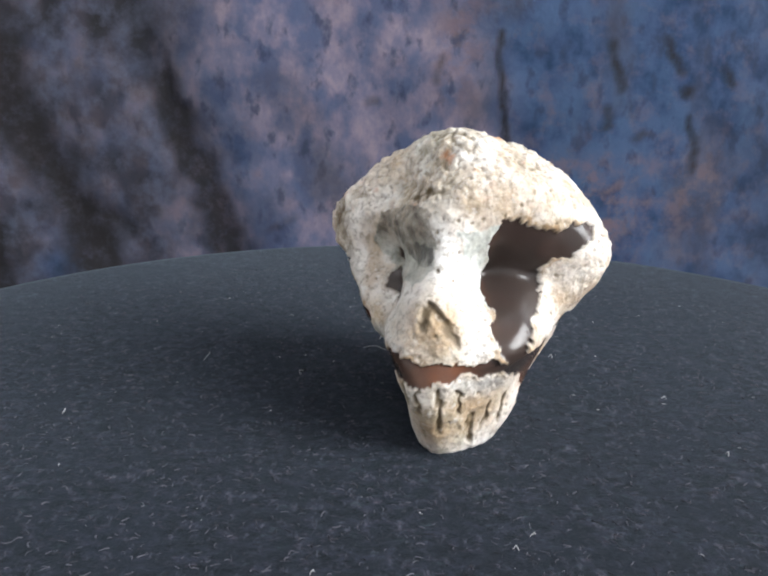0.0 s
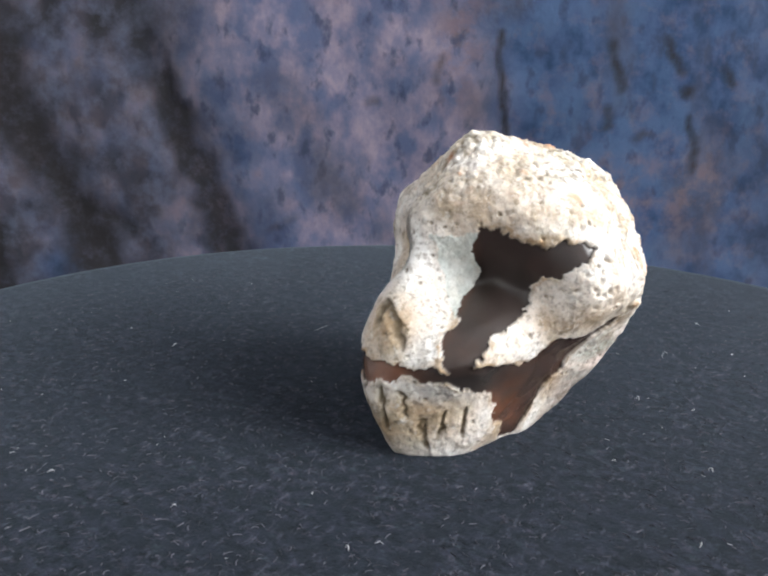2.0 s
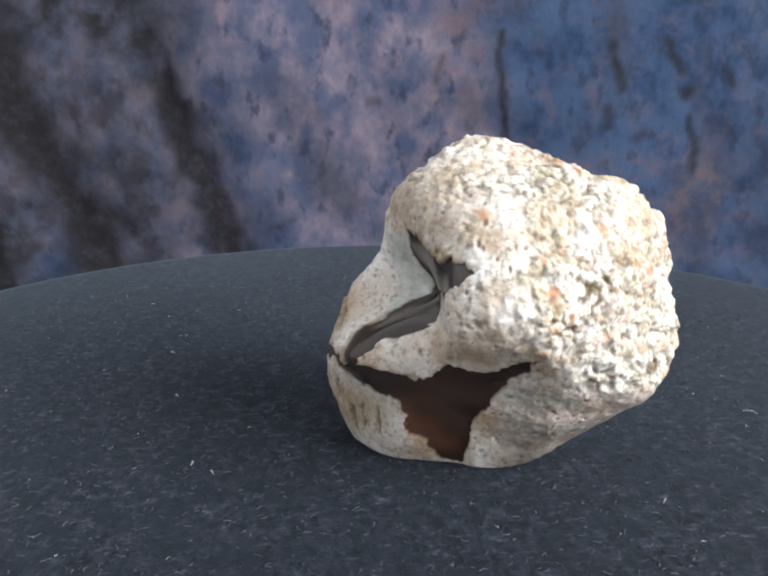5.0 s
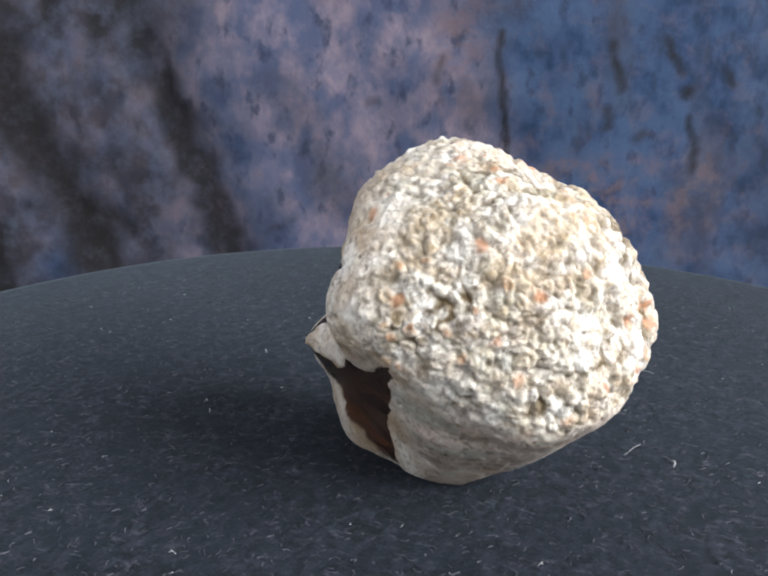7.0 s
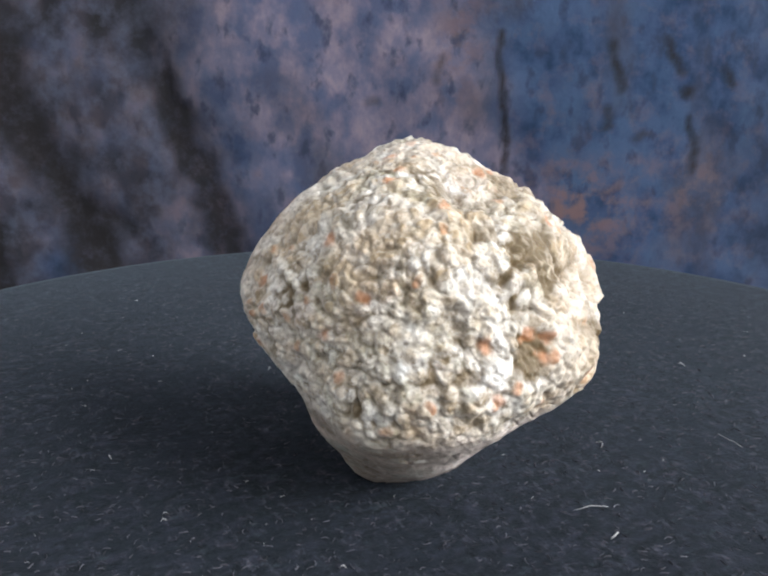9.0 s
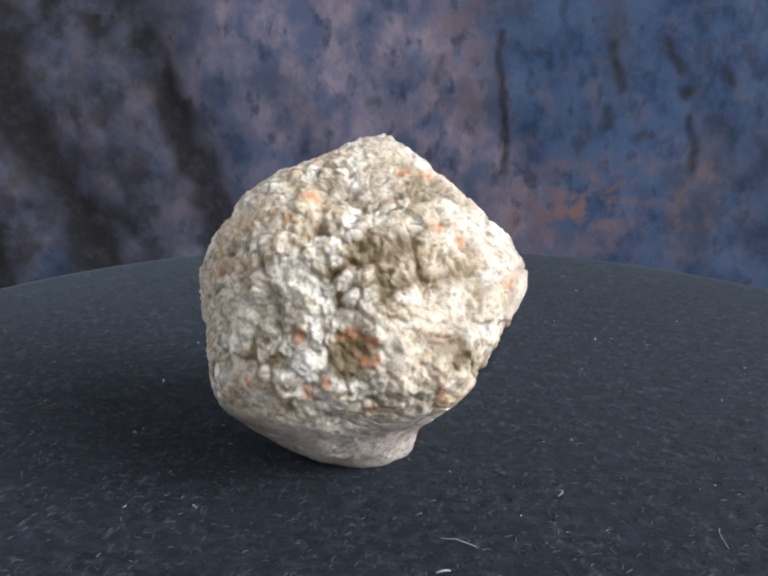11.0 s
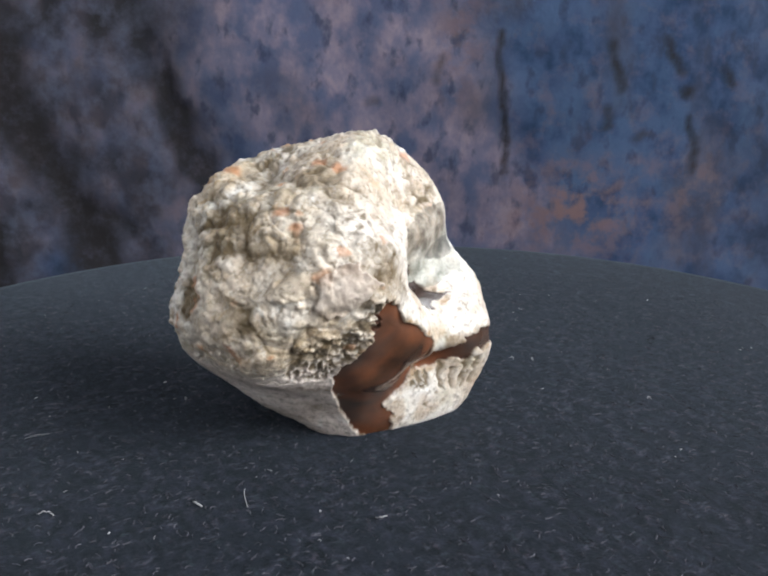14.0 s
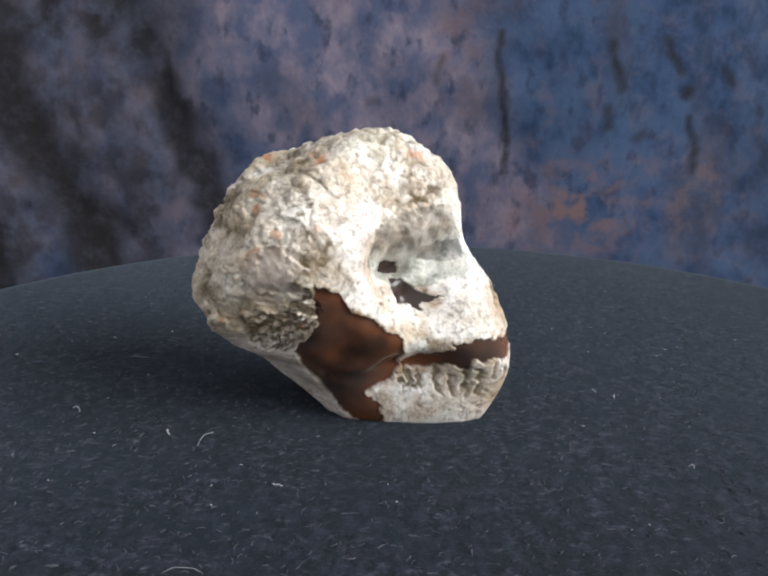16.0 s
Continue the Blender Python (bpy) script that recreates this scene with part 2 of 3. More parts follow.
def room():
    def wall(name, *boxes):
        bm = bmesh.new()
        for b in boxes:
            box(bm, *b)
        tagged(part(name, bm, PAINT), "unseen plain off-white painted wall", "wall", kind="structure")

    t = 0.12
    wall("wall_north", (X0, X1, Y1, Y1 + t, Z0, Z1))
    wall("bounce_wall_south", (X0, X1, Y0 - t, Y0, Z0, Z1))
    wall("bounce_wall_west", (X0 - t, X0, Y0 - t, Y1 + t, Z0, Z1))
    a, b, c, d = WIN_Y - WIN_W / 2, WIN_Y + WIN_W / 2, WIN_Z - WIN_H / 2, WIN_Z + WIN_H / 2
    wall("wall_east", (X1, X1 + t, Y0 - t, a, Z0, Z1), (X1, X1 + t, b, Y1 + t, Z0, Z1), (X1, X1 + t, a, b, Z0, c), (X1, X1 + t, a, b, d, Z1))
    bm = box(bmesh.new(), X0 - t, X1 + t, Y0 - t, Y1 + t, Z1, Z1 + t)
    tagged(part("ceiling", bm, PAINT), "plain off-white painted ceiling", "ceiling", kind="structure")
    bm = box(bmesh.new(), X0 - t, X1 + t, Y0 - t, Y1 + t, Z0 - t, Z0)
    tagged(part("floor", bm, BOARDS), "plain brown wooden floor", "floor", kind="structure")
    win = tagged(new("window_1"), "white-framed window with clear glass", "window", kind="structure")
    bm = bmesh.new()
    x, w = X1 + 0.05, 0.045
    for q in ((a, b, c, c + w), (a, b, d - w, d), (a, a + w, c + w, d - w), (b - w, b, c + w, d - w)):
        box(bm, x, x + 0.04, *q)
    part("window_frame", bm, PAINT, win)
    pane = part("pane", box(bmesh.new(), x + 0.015, x + 0.021, a + w, b - w, c + w, d - w), GLASS, win)
    pane.visible_shadow = False


room()

# ---- the table ----
TABLE_Z = -0.07


def table():
    top = tagged(new("table"), "plain brown wooden table under the turntable", "table")
    top.location = (0, -0.12, Z0)
    h = TABLE_Z - 0.004 - Z0
    part("tabletop", box(bmesh.new(), -0.65, 0.65, -0.38, 0.50, h - 0.03, h, 0.004), WOOD, top)
    for sx in (-0.6, 0.56):
        for sy in (-0.34, 0.42):
            part("leg", box(bmesh.new(), sx, sx + 0.05, sy, sy + 0.05, 0, h - 0.03, 0.003), WOOD, top)


table()

# ---- the dyed cloth, hung behind the turntable and spread under it ----
# strokes of dark dye: half width and places along the cloth (across, up)
STROKES = [
    (0.0024, 0.0393, 0.081, 0.0393, 0.0665, 0.0427, 0.0447, 0.0452, 0.0273, 0.0440, 0.012),
    (0.0032, 0.0944, 0.0754, 0.0978, 0.0648, 0.1006, 0.0553),
    (0.0027, 0.1206, 0.0792, 0.1246, 0.0711, 0.1299, 0.0629),
    (0.0030, 0.0941, 0.0454, 0.0951, 0.0368),
    (0.0026, 0.1507, 0.0655, 0.1553, 0.0584),
    (0.0026, 0.1354, 0.0411, 0.1409, 0.0263, 0.1405, 0.015),
    (0.0024, 0.0074, 0.0576, 0.0096, 0.0685),
    (0.0034, 0.1315, 0.0533, 0.1338, 0.0545),
    (0.0030, -0.2206, -0.0436, -0.2097, -0.0335),
    (0.0026, -0.0807, -0.0224, -0.0658, -0.0139),
    (0.0030, 0.1093, 0.0296, 0.1139, 0.0334),
    (0.0026, -0.0277, 0.0461, -0.0226, 0.0462),
]
# folds: half width, how far the colour darkens along them, places
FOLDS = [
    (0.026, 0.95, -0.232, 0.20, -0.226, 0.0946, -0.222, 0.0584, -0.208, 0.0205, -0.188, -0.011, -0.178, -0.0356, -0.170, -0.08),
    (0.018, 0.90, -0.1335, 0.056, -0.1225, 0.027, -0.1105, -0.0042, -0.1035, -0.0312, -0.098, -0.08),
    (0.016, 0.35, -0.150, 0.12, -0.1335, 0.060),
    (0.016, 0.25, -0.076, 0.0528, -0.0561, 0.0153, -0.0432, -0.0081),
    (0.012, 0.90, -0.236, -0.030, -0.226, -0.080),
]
CLOTH_Y = 0.272


def along(x, z, pts):
    best = np.full(len(x), 9.0)
    pts = np.array(pts).reshape(-1, 2)
    for (x1, z1), (x2, z2) in zip(pts, pts[1:]):
        t = np.clip(((x - x1) * (x2 - x1) + (z - z1) * (z2 - z1)) / ((x2 - x1) ** 2 + (z2 - z1) ** 2), 0, 1)
        best = np.minimum(best, np.hypot(x - x1 - t * (x2 - x1), z - z1 - t * (z2 - z1)))
    return best


def backdrop_cloth():
    cols, rows = 560, 420
    s = np.linspace(-0.45, 0.45, cols)
    # length along the cloth: flat on the table, a round bend, then up
    run = np.linspace(-0.40, 0.34, rows)
    bend = 0.012
    X, L = np.meshgrid(s, run)
    X, L = X.ravel(), L.ravel()
    ang = np.clip(L / bend, 0, math.pi / 2)
    y = np.where(L < 0, CLOTH_Y - bend + L, np.where(L < bend * math.pi / 2, CLOTH_Y - bend + bend * np.sin(ang), CLOTH_Y))
    up = np.where(L < 0, 0, np.where(L < bend * math.pi / 2, bend * (1 - np.cos(ang)), bend + L - bend * math.pi / 2))
    z = TABLE_Z - 0.0005 + up
    y = y + 0.06 * np.clip(z - 0.05, 0, 1)
    rise = step(up, 0.005, 0.04)
    flat = np.stack([X, np.zeros_like(X), z], -1)
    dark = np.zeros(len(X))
    for half, darkness, *pts in FOLDS:
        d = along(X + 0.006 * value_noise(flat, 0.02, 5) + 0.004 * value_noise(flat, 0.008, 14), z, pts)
        dark = np.maximum(dark, darkness * (1 - step(d, half * 0.25, half)))
        y += rise * 0.004 * darkness * np.exp(-((d / half) ** 2))
    y += rise * (0.0025 * np.sin(X * 34 + z * 14 + 1.1) * step(-X, -0.10, 0.15) + 0.004 * value_noise(flat, 0.09, 3) + 0.0015 * value_noise(flat, 0.03, 4))
    ragged = 0.0007 * value_noise(flat, 0.010, 8) + 0.0007 * value_noise(flat, 0.0035, 9)
    faded = np.clip(0.85 + 0.45 * value_noise(flat, 0.006, 15), 0, 1)
    for half, *pts in STROKES:
        d = along(X + ragged, z + ragged, pts)
        dark = np.maximum(dark, (0.5 + 0.42 * step(X, 0.02, 0.04)) * faded * (1 - step(d, half * 0.1, half * 1.5)))
    edge = 0.030 - 0.33 * (z - 0.08)
    blue = 0.85 * step(X - edge + 0.012 * value_noise(flat, 0.03, 6), -0.012, 0.02)
    blue = np.maximum(blue, 0.95 * np.exp(-(((X + 0.197) / 0.022) ** 2) - ((z + 0.045) / 0.013) ** 2))
    blue = np.maximum(blue, 0.55 * np.exp(-(((X + 0.093 + 0.35 * (z - 0.02)) / 0.018) ** 2) - ((z - 0.012) / 0.05) ** 2))
    z = np.where(L < 0, TABLE_Z - 0.0005, z)
    me = grid_mesh("backdrop_cloth", np.stack([X, y, z], -1), rows, cols, CLOTH)
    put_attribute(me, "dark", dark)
    warm = 0.9 * np.exp(-(((X - 0.080) / 0.034) ** 2) - ((z + 0.008) / 0.022) ** 2) + 0.6 * np.exp(-(((X - 0.018) / 0.012) ** 2) - ((z - 0.075) / 0.03) ** 2)
    put_attribute(me, "warm", warm + 0.4 * np.exp(-(((X - 0.145) / 0.02) ** 2) - ((z - 0.005) / 0.02) ** 2))
    put_attribute(me, "drab", np.maximum(step(-X, 0.08, 0.16), 0.45 * step(X, 0.14, 0.19)) * (1 - 0.75 * np.where(X < 0, blue, 0)) * (0.80 + 0.25 * value_noise(flat, 0.03, 12) + 0.20 * value_noise(flat, 0.012, 13)))
    put_attribute(me, "blue", blue)
    tagged(new("backdrop_cloth", me), "mottled blue and mauve dyed cloth with dark streaks hanging in folds", "cloth")


backdrop_cloth()


# ---- the turntable ----
def rim(a):
    return 0.008 * math.sin(a + 0.6) + 0.006 * math.sin(2 * a + 2.0) + 0.003 * math.sin(5 * a)


def turntable():
    top = tagged(new("turntable"), "round turntable covered with worn black felt", "turntable")
    part("base", lathe(bmesh.new(), [(0.085, -0.0695), (0.088, -0.067), (0.086, -0.036), (0.05, -0.0235)], 64), PLASTIC, top)
    part("platter", lathe(bmesh.new(), [(0.15, -0.023), (0.154, -0.021), (0.154, -0.008), (0.15, -0.006)], 96), PLASTIC, top)
    prof = [(0.158, -0.016), (0.1605, -0.012), (0.1608, -0.006), (0.1596, -0.0025), (0.157, -0.0008), (0.152, 0.0), (0.10, 0.0), (0.05, 0.0), (0.01, 0.0)]
    part("felt_cover", lathe(bmesh.new(), prof, 192, rim), FELT, top, "matt black felt with pale fluff", smooth=True)
    return top


def fibres(name, count, reach, long, thick, rise, mat, seed, curl):
    rnd = random.Random(seed)
    verts, faces = [], []
    for _ in range(count):
        r, a = reach * math.sqrt(rnd.random()), rnd.random() * 2 * math.pi
        if r < 0.012:
            continue
        x, y, h = r * math.cos(a), r * math.sin(a), rnd.random() * 2 * math.pi
        seg, bend = 3, rnd.uniform(-curl, curl)
        le, th, up = rnd.uniform(*long), rnd.uniform(*thick), rnd.uniform(0.2, 1) * rise
        base = len(verts)
        for k in range(seg + 1):
            t = k / seg
            w = th * (1.0 - 0.5 * t)
            z = th * 0.6 + up * math.sin(math.pi * t)
            sx, sy = -math.sin(h), math.cos(h)
            verts += [(x + sx * w, y + sy * w, z - w * 0.5), (x - sx * w, y - sy * w, z - w * 0.5), (x, y, z + w)]
            x, y, h = x + math.cos(h) * le / seg, y + math.sin(h) * le / seg, h + bend
        for k in range(seg):
            b = base + 3 * k
            for i in range(3):
                j = (i + 1) % 3
                faces.append((b + i, b + j, b + 3 + j, b + 3 + i))
        faces += [(base, base + 2, base + 1), (base + 3 * seg, base + 3 * seg + 1, base + 3 * seg + 2)]
    me = bpy.data.meshes.new(name)
    me.from_pydata(verts, [], faces)
    me.materials.append(mat)
    return new(name, me)


def lint_thread(x, y, long, curl, thick, turn, seed):
    rnd = random.Random(seed)
    bm = bmesh.new()
    seg, h, px, py, rings = 10, turn, 0.0, 0.0, []
    for k in range(seg + 1):
        t = k / seg
        w = thick * (0.5 + 0.5 * math.sin(math.pi * (0.15 + 0.7 * t)))
        z = thick + 0.0006 * math.sin(math.pi * t) * rnd.uniform(0.6, 1.2)
        ring = []
        for q in range(5):
            g = 2 * math.pi * q / 5
            ring.append(bm.verts.new((px - math.sin(h) * w * math.cos(g), py + math.cos(h) * w * math.cos(g), z + w * math.sin(g))))
        rings.append(ring)
        px, py, h = px + math.cos(h) * long / seg, py + math.sin(h) * long / seg, h + rnd.uniform(0.3, 1.4) * curl / seg
    for lo, hi in zip(rings, rings[1:]):
        for q in range(5):
            bm.faces.new((lo[q], lo[(q + 1) % 5], hi[(q + 1) % 5], hi[q]))
    bm.faces.new(rings[0][::-1])
    bm.faces.new(rings[-1])
    for v in bm.verts:
        v.co += Vector((x, y, 0))
    ob = part("lint_thread", bm, LINT, smooth=True)
    return tagged(ob, "tiny curled pale lint thread lying on black felt", "lint", "lint on the felt")


TURNTABLE = turntable()
nap = fibres("felt_nap", 9000, 0.13, (0.0005, 0.0016), (0.00004, 0.00012), 0.00015, NAP, 3, 0.7)
nap.parent = TURNTABLE
tagged(nap, "fine grey nap of the felt", kind="stuff")
LINTS = [tagged(fibres("lint", 150, 0.125, (0.0003, 0.0011), (0.00003, 0.00008), 0.0001, LINT, 5, 1.2), "specks of pale lint on black felt", "lint", kind="stuff")]
# where it lies, length, bend, half thickness, heading
for k, row in enumerate([
    (-0.0415, -0.0564, 0.0012, 2.0, 0.00012, 0.3), (-0.0731, -0.0014, 0.0022, 1.5, 0.00013, 1.2), (0.0157, -0.0432, 0.0010, 2.5, 0.00013, 2.0),
    (-0.0152, -0.051, 0.0010, 1.0, 0.00012, 0.5), (0.0544, 0.0147, 0.0010, 2.0, 0.00012, 2.4), (0.0179, -0.0394, 0.0012, 1.0, 0.00010, 0.2),
    (0.0587, -0.0108, 0.0012, 2.0, 0.00012, 1.0), (0.0332, 0.0378, 0.0011, 2.0, 0.00013, 1.9), (-0.008, 0.049, 0.0024, 1.6, 0.00020, 2.9),
    (-0.0271, 0.0228, 0.0026, -2.6, 0.00011, 2.6), (-0.0011, 0.0699, 0.0028, 1.2, 0.00011, 0.5), (-0.008, 0.040, 0.0060, 0.5, 0.00008, 2.7),
    (-0.052, 0.030, 0.006, 1.4, 0.00005, 1.1), (0.030, 0.066, 0.005, -1.1, 0.00005, 2.2),
]):
    LINTS.append(lint_thread(*row[:4], 0.8 * row[4], row[5], k + 11))

# ---- the stone ----
HEART = np.array([0.0086, 0.0160, 0.0285])
# where the turntable's axle stands
AXLE = (0.0008, -0.0003)
# distance in millimetres of each face of the rough pebble from its heart; the faces look round about evenly
FACES = [
    100.5, 30.1, 27.7, 100.5, 27.3, 29.2, 29.6, 65.1, 36.1, 28.1, 29.5, 26.6, 61.0, 100.5, 35.6, 29.1,
    65.3, 32.7, 35.1, 56.5, 31.9, 28.8, 31.2, 31.0, 28.3, 27.7, 28.8, 62.9, 27.4, 34.3, 33.2, 70.5,
    27.5, 28.3, 100.5, 29.3, 28.3, 38.0, 34.2, 90.0, 25.5, 100.5, 74.8, 62.8, 63.7, 36.5, 63.4, 29.9,
    25.8, 90.0, 100.5, 31.9, 25.6, 32.4, 27.8, 39.2, 25.0, 27.0, 90.6, 25.7, 35.1, 30.2, 90.0, 94.2,
    26.1, 90.0, 86.1, 27.1, 41.9, 33.4, 31.7, 35.1,
]
# hollows worn into it: turn and height of the direction (radians), breadth, depth
HOLLOWS = [
    (-1.373, 0.171, 0.295, 0.191), (-1.18, 0.242, 0.374, 0.183), (-2.663, 0.285, 0.367, 0.144), (-2.201, -0.544, 0.205, 0.184),
    (-0.054, -0.552, 0.475, 0.074), (-3.041, -0.5, 0.479, 0.128), (3.043, 0.676, 0.327, 0.061), (-1.878, -0.066, 0.319, -0.088),
    (-2.583, -0.72, 0.318, 0.128), (-2.005, 1.236, 0.195, -0.033), (-1.41, 0.1, 0.246, 0.197), (-2.26, 0.238, 0.288, 0.137),
    (-2.036, 0.284, 0.225, 0.15), (3.043, 0.386, 0.236, -0.057), (-2.31, -0.08, 0.25, 0.33), (-2.54, 0.28, 0.25, 0.27),
]
# sharper ones: eye sockets, bridge of the nose, lips; a negative depth swells
SHARP_HOLLOWS = [
    (-1.837, -0.16, 0.203, 0.067), (-0.829, 0.127, 0.216, 0.142), (-1.183, 0.242, 0.369, 0.106), (1.835, -0.982, 0.524, 0.007),
]
# the chin: fuller on one side, slimmer on the other
CHIN = [(-1.25, -0.80, 0.24, -0.07), (-1.98, -0.62, 0.20, 0.05)]
# low swells all over it, as a share of the radius; they look round about evenly
SWELLS = [
    -0.003, -0.006, 0.006, 0.001, -0.081, -0.007, -0.003, 0.013, -0.022, 0.025, 0.009, -0.118, -0.014, 0.033, 0.001, 0.016,
    0.001, 0.0, 0.016, -0.036, 0.004, 0.026, 0.001, -0.027, -0.002, 0.012, -0.008, -0.011, 0.032, -0.039, -0.080, -0.012,
    -0.035, -0.003, -0.049, 0.004, 0.014, -0.024, 0.016, 0.080, -0.006, 0.000, 0.026, 0.011, 0.024, 0.068, 0.032, -0.051,
    -0.018, -0.019, -0.006, -0.013, -0.036, 0.009, 0.037, 0.204, -0.073, -0.024, 0.042, -0.008, -0.041, -0.001, 0.033, -0.043,
    0.021, -0.033, -0.017, 0.044, -0.071, -0.027, 0.005, 0.021, -0.022, -0.030, 0.032, 0.0, -0.030, -0.062, 0.053, -0.138,
    -0.010, -0.037, -0.034, -0.049, 0.047, -0.081, -0.046, -0.085, 0.021, -0.047, -0.088, 0.021, 0.022, 0.003, 0.031, 0.050,
]
# where the crust is broken away to the bare flint: turn from the front, height (degrees)
FLINT = {
    "socket_right": [
        15.8, 34.7, 25.5, 34.4, 37.2, 29.4, 44.4, 26.5, 52.9, 27.5, 58.2, 25.1, 63.7, 23.3, 58.9, 19.4,
        51.9, 15.8, 45.3, 14.8, 41.9, 10.1, 42.3, 4, 36.5, -2.1, 29.6, -5.4, 24.5, -7, 23.2, -11.5,
        18.6, -15.5, 12.6, -15, 9.4, -12, 8.8, -6, 10.8, -3.6, 8, 1.7, 10, 8.4, 14.5, 18.3,
        11.7, 26.5,
    ],
    "mouth_front": [
        -23.7, -16.8, -14.5, -16.5, -8.7, -14.6, -2.3, -14.1, 1.6, -15.5, 10.6, -18.0, 15.9, -18.8, 12.7, -19.8,
        5.9, -19.5, -1.4, -18.2, -7.0, -19.2, -14.1, -21.5, -20.4, -21.9, -24.5, -22.7,
    ],
    "mouth_right": [
        -10.7, -17.0, -2.2, -14.1, 0.8, -15.8, 8.8, -15.2, 22.1, -14.9, 20.5, -17.9, 12.2, -18.5, 4.9, -18.0,
        -1.5, -19.1, -8.4, -19.8,
    ],
    "jaw_right": [
        10, -17, 14.4, -14.8, 21.8, -14, 28.5, -15.6, 37.1, -20.3, 44.4, -17.7, 53.4, -10.6, 61.1, -10.8,
        71.5, -10.2, 77.6, -5.9, 85.7, -3.2, 84, -8, 77, -16, 73, -24, 68, -33, 60, -43, 54, -53, 48, -61,
        42.6, -64.9, 33, -60, 32, -48, 27, -42, 27, -33.1, 21, -27, 16, -23.4,
    ],
    "jaw_left": [
        -94, 12, -87.6, 7.7, -78.9, -2.5, -69.6, -6.7, -62.1, -13.4, -54.7, -15.6, -52.5, -25, -44.8, -41.2,
        -48.7, -49.2, -60.4, -53.8, -65.5, -57.8, -54.7, -59.1, -45.7, -63.9, -46.8, -67.1, -60.9, -71.7, -79.5, -70.9,
        -94.1, -67.5, -106, -60, -113, -43.3, -113, -29.1, -105.7, -21, -94.8, -8.5, -97, 0.9,
    ],
    "mouth_left": [
        -45.2, -38.3, -38.3, -32.8, -35.5, -23.6, -31.2, -17.3, -23.4, -14.7, -13.8, -16.5, -13, -21, -24.1, -23.7,
        -24.5, -28.6, -28.3, -30.3, -33.1, -36.4, -42.4, -42.9,
    ],
    "hole": [
        -53, 9, -44.8, 9.8, -40.5, 6.9, -39, 2.9, -34.2, -0.5, -30, -0.8, -36.9, -4.5, -39.2, -8.2,
        -48.3, -5.7, -53.2, -3.2, -54, 3.2,
    ],
    "hole_small": [
        -58, 21.5, -52.4, 22.5, -46.2, 20.2, -46.9, 14, -53, 12.6, -58, 15.5,
    ],
}
FILM = [
    -71.3, 20.1, -67.6, 31.3, -61.4, 38.3, -42.6, 42.3, -23.3, 37.8, -18.0, 32.5, -15.0, 24.2, -14.6, 15.1,
    -17.6, 8.9, -22.8, 6.1, -41.6, 4.0, -52.6, 4.8, -64.0, 12.8,
]
# a dark spot in the film, a bare pale wall beside the nose, a smooth tan boss behind the cheek, an open crystal lattice by the teeth
SPOT = [-37.0, 24.3, -26.5, 25.0, -16.8, 22.3, -14.7, 17.1, -17.3, 13.4, -26.4, 15.2, -35.2, 19.6]
WALL_BY_NOSE = [-3.9, 28.5, 17.6, 33.9, 16.5, 27.8, 19.0, 20.3, 12.8, 7.0, 11.3, -0.9, 7.8, -2.8, 1.0, 5.0, -3.0, 17.2]
BOSS = [-120.0, 16.6, -112.7, 23.5, -103.8, 23.5, -98.4, 17.0, -103.7, 9.4, -114.9, 5.5, -119.8, 10.6]
LATTICE = [-46.8, -45.8, -39.9, -41.0, -33.4, -40.2, -34.3, -46.0, -41.5, -50.0]
TEETH = [
    -14.8, -23.7, -14.5, -29.2, -8.9, -22.5, -8.7, -34.4, -2.6, -23.3, -2.0, -30.6, 1.5, -34.1, 2.7, -42.5,
    9.2, -33.5, 7.1, -40.4, 16.4, -34.4, 14.2, -42.7, -29.8, -33.4, -28.6, -42.4, -24.7, -28.9, -21.4, -38.6,
    -22.4, -26.8, -19.0, -36.1, -20.2, -23.1, -18.7, -28.6, -25.8, -35.2, -24.2, -40.6,
]
NOSE = [
    -13.7, 1.2, -15.0, -5.5, -11.8, 0.5, -4.0, -9.5,
]
TANGLE = [
    -128.9, -9.4, -119.8, -3.8, -111.6, -2.8, -105.5, 3.0, -97.1, 8.9, -93.3, -1.6, -97.7, -10.3, -107.0, -21.6,
    -117.3, -31.3, -129.9, -28.0, -134.6, -21.3,
]
RUST = [
    68, 79, 127, 65, 61.5, 43, 113, 38, 88, 20, 132.5, 23.5, -14, 58.7, -122, 71, -174, 10.7, -169, 4,
    -147, -6, 174, -6.5, -137, 42.5, -128.5, 36.8, -104, 66, -19, 61, -117, 19, -167, 9, 119, 10, 170, 10, 162, 53,
]


def evenly(count):
    """Directions spread evenly over a ball."""
    i = np.arange(count) + 0.5
    nz = 1 - 2 * i / count
    turn = i * np.pi * (1 + 5**0.5)
    nr = np.sqrt(1 - nz * nz)
    return np.stack([nr * np.cos(turn), nr * np.sin(turn), nz], -1)


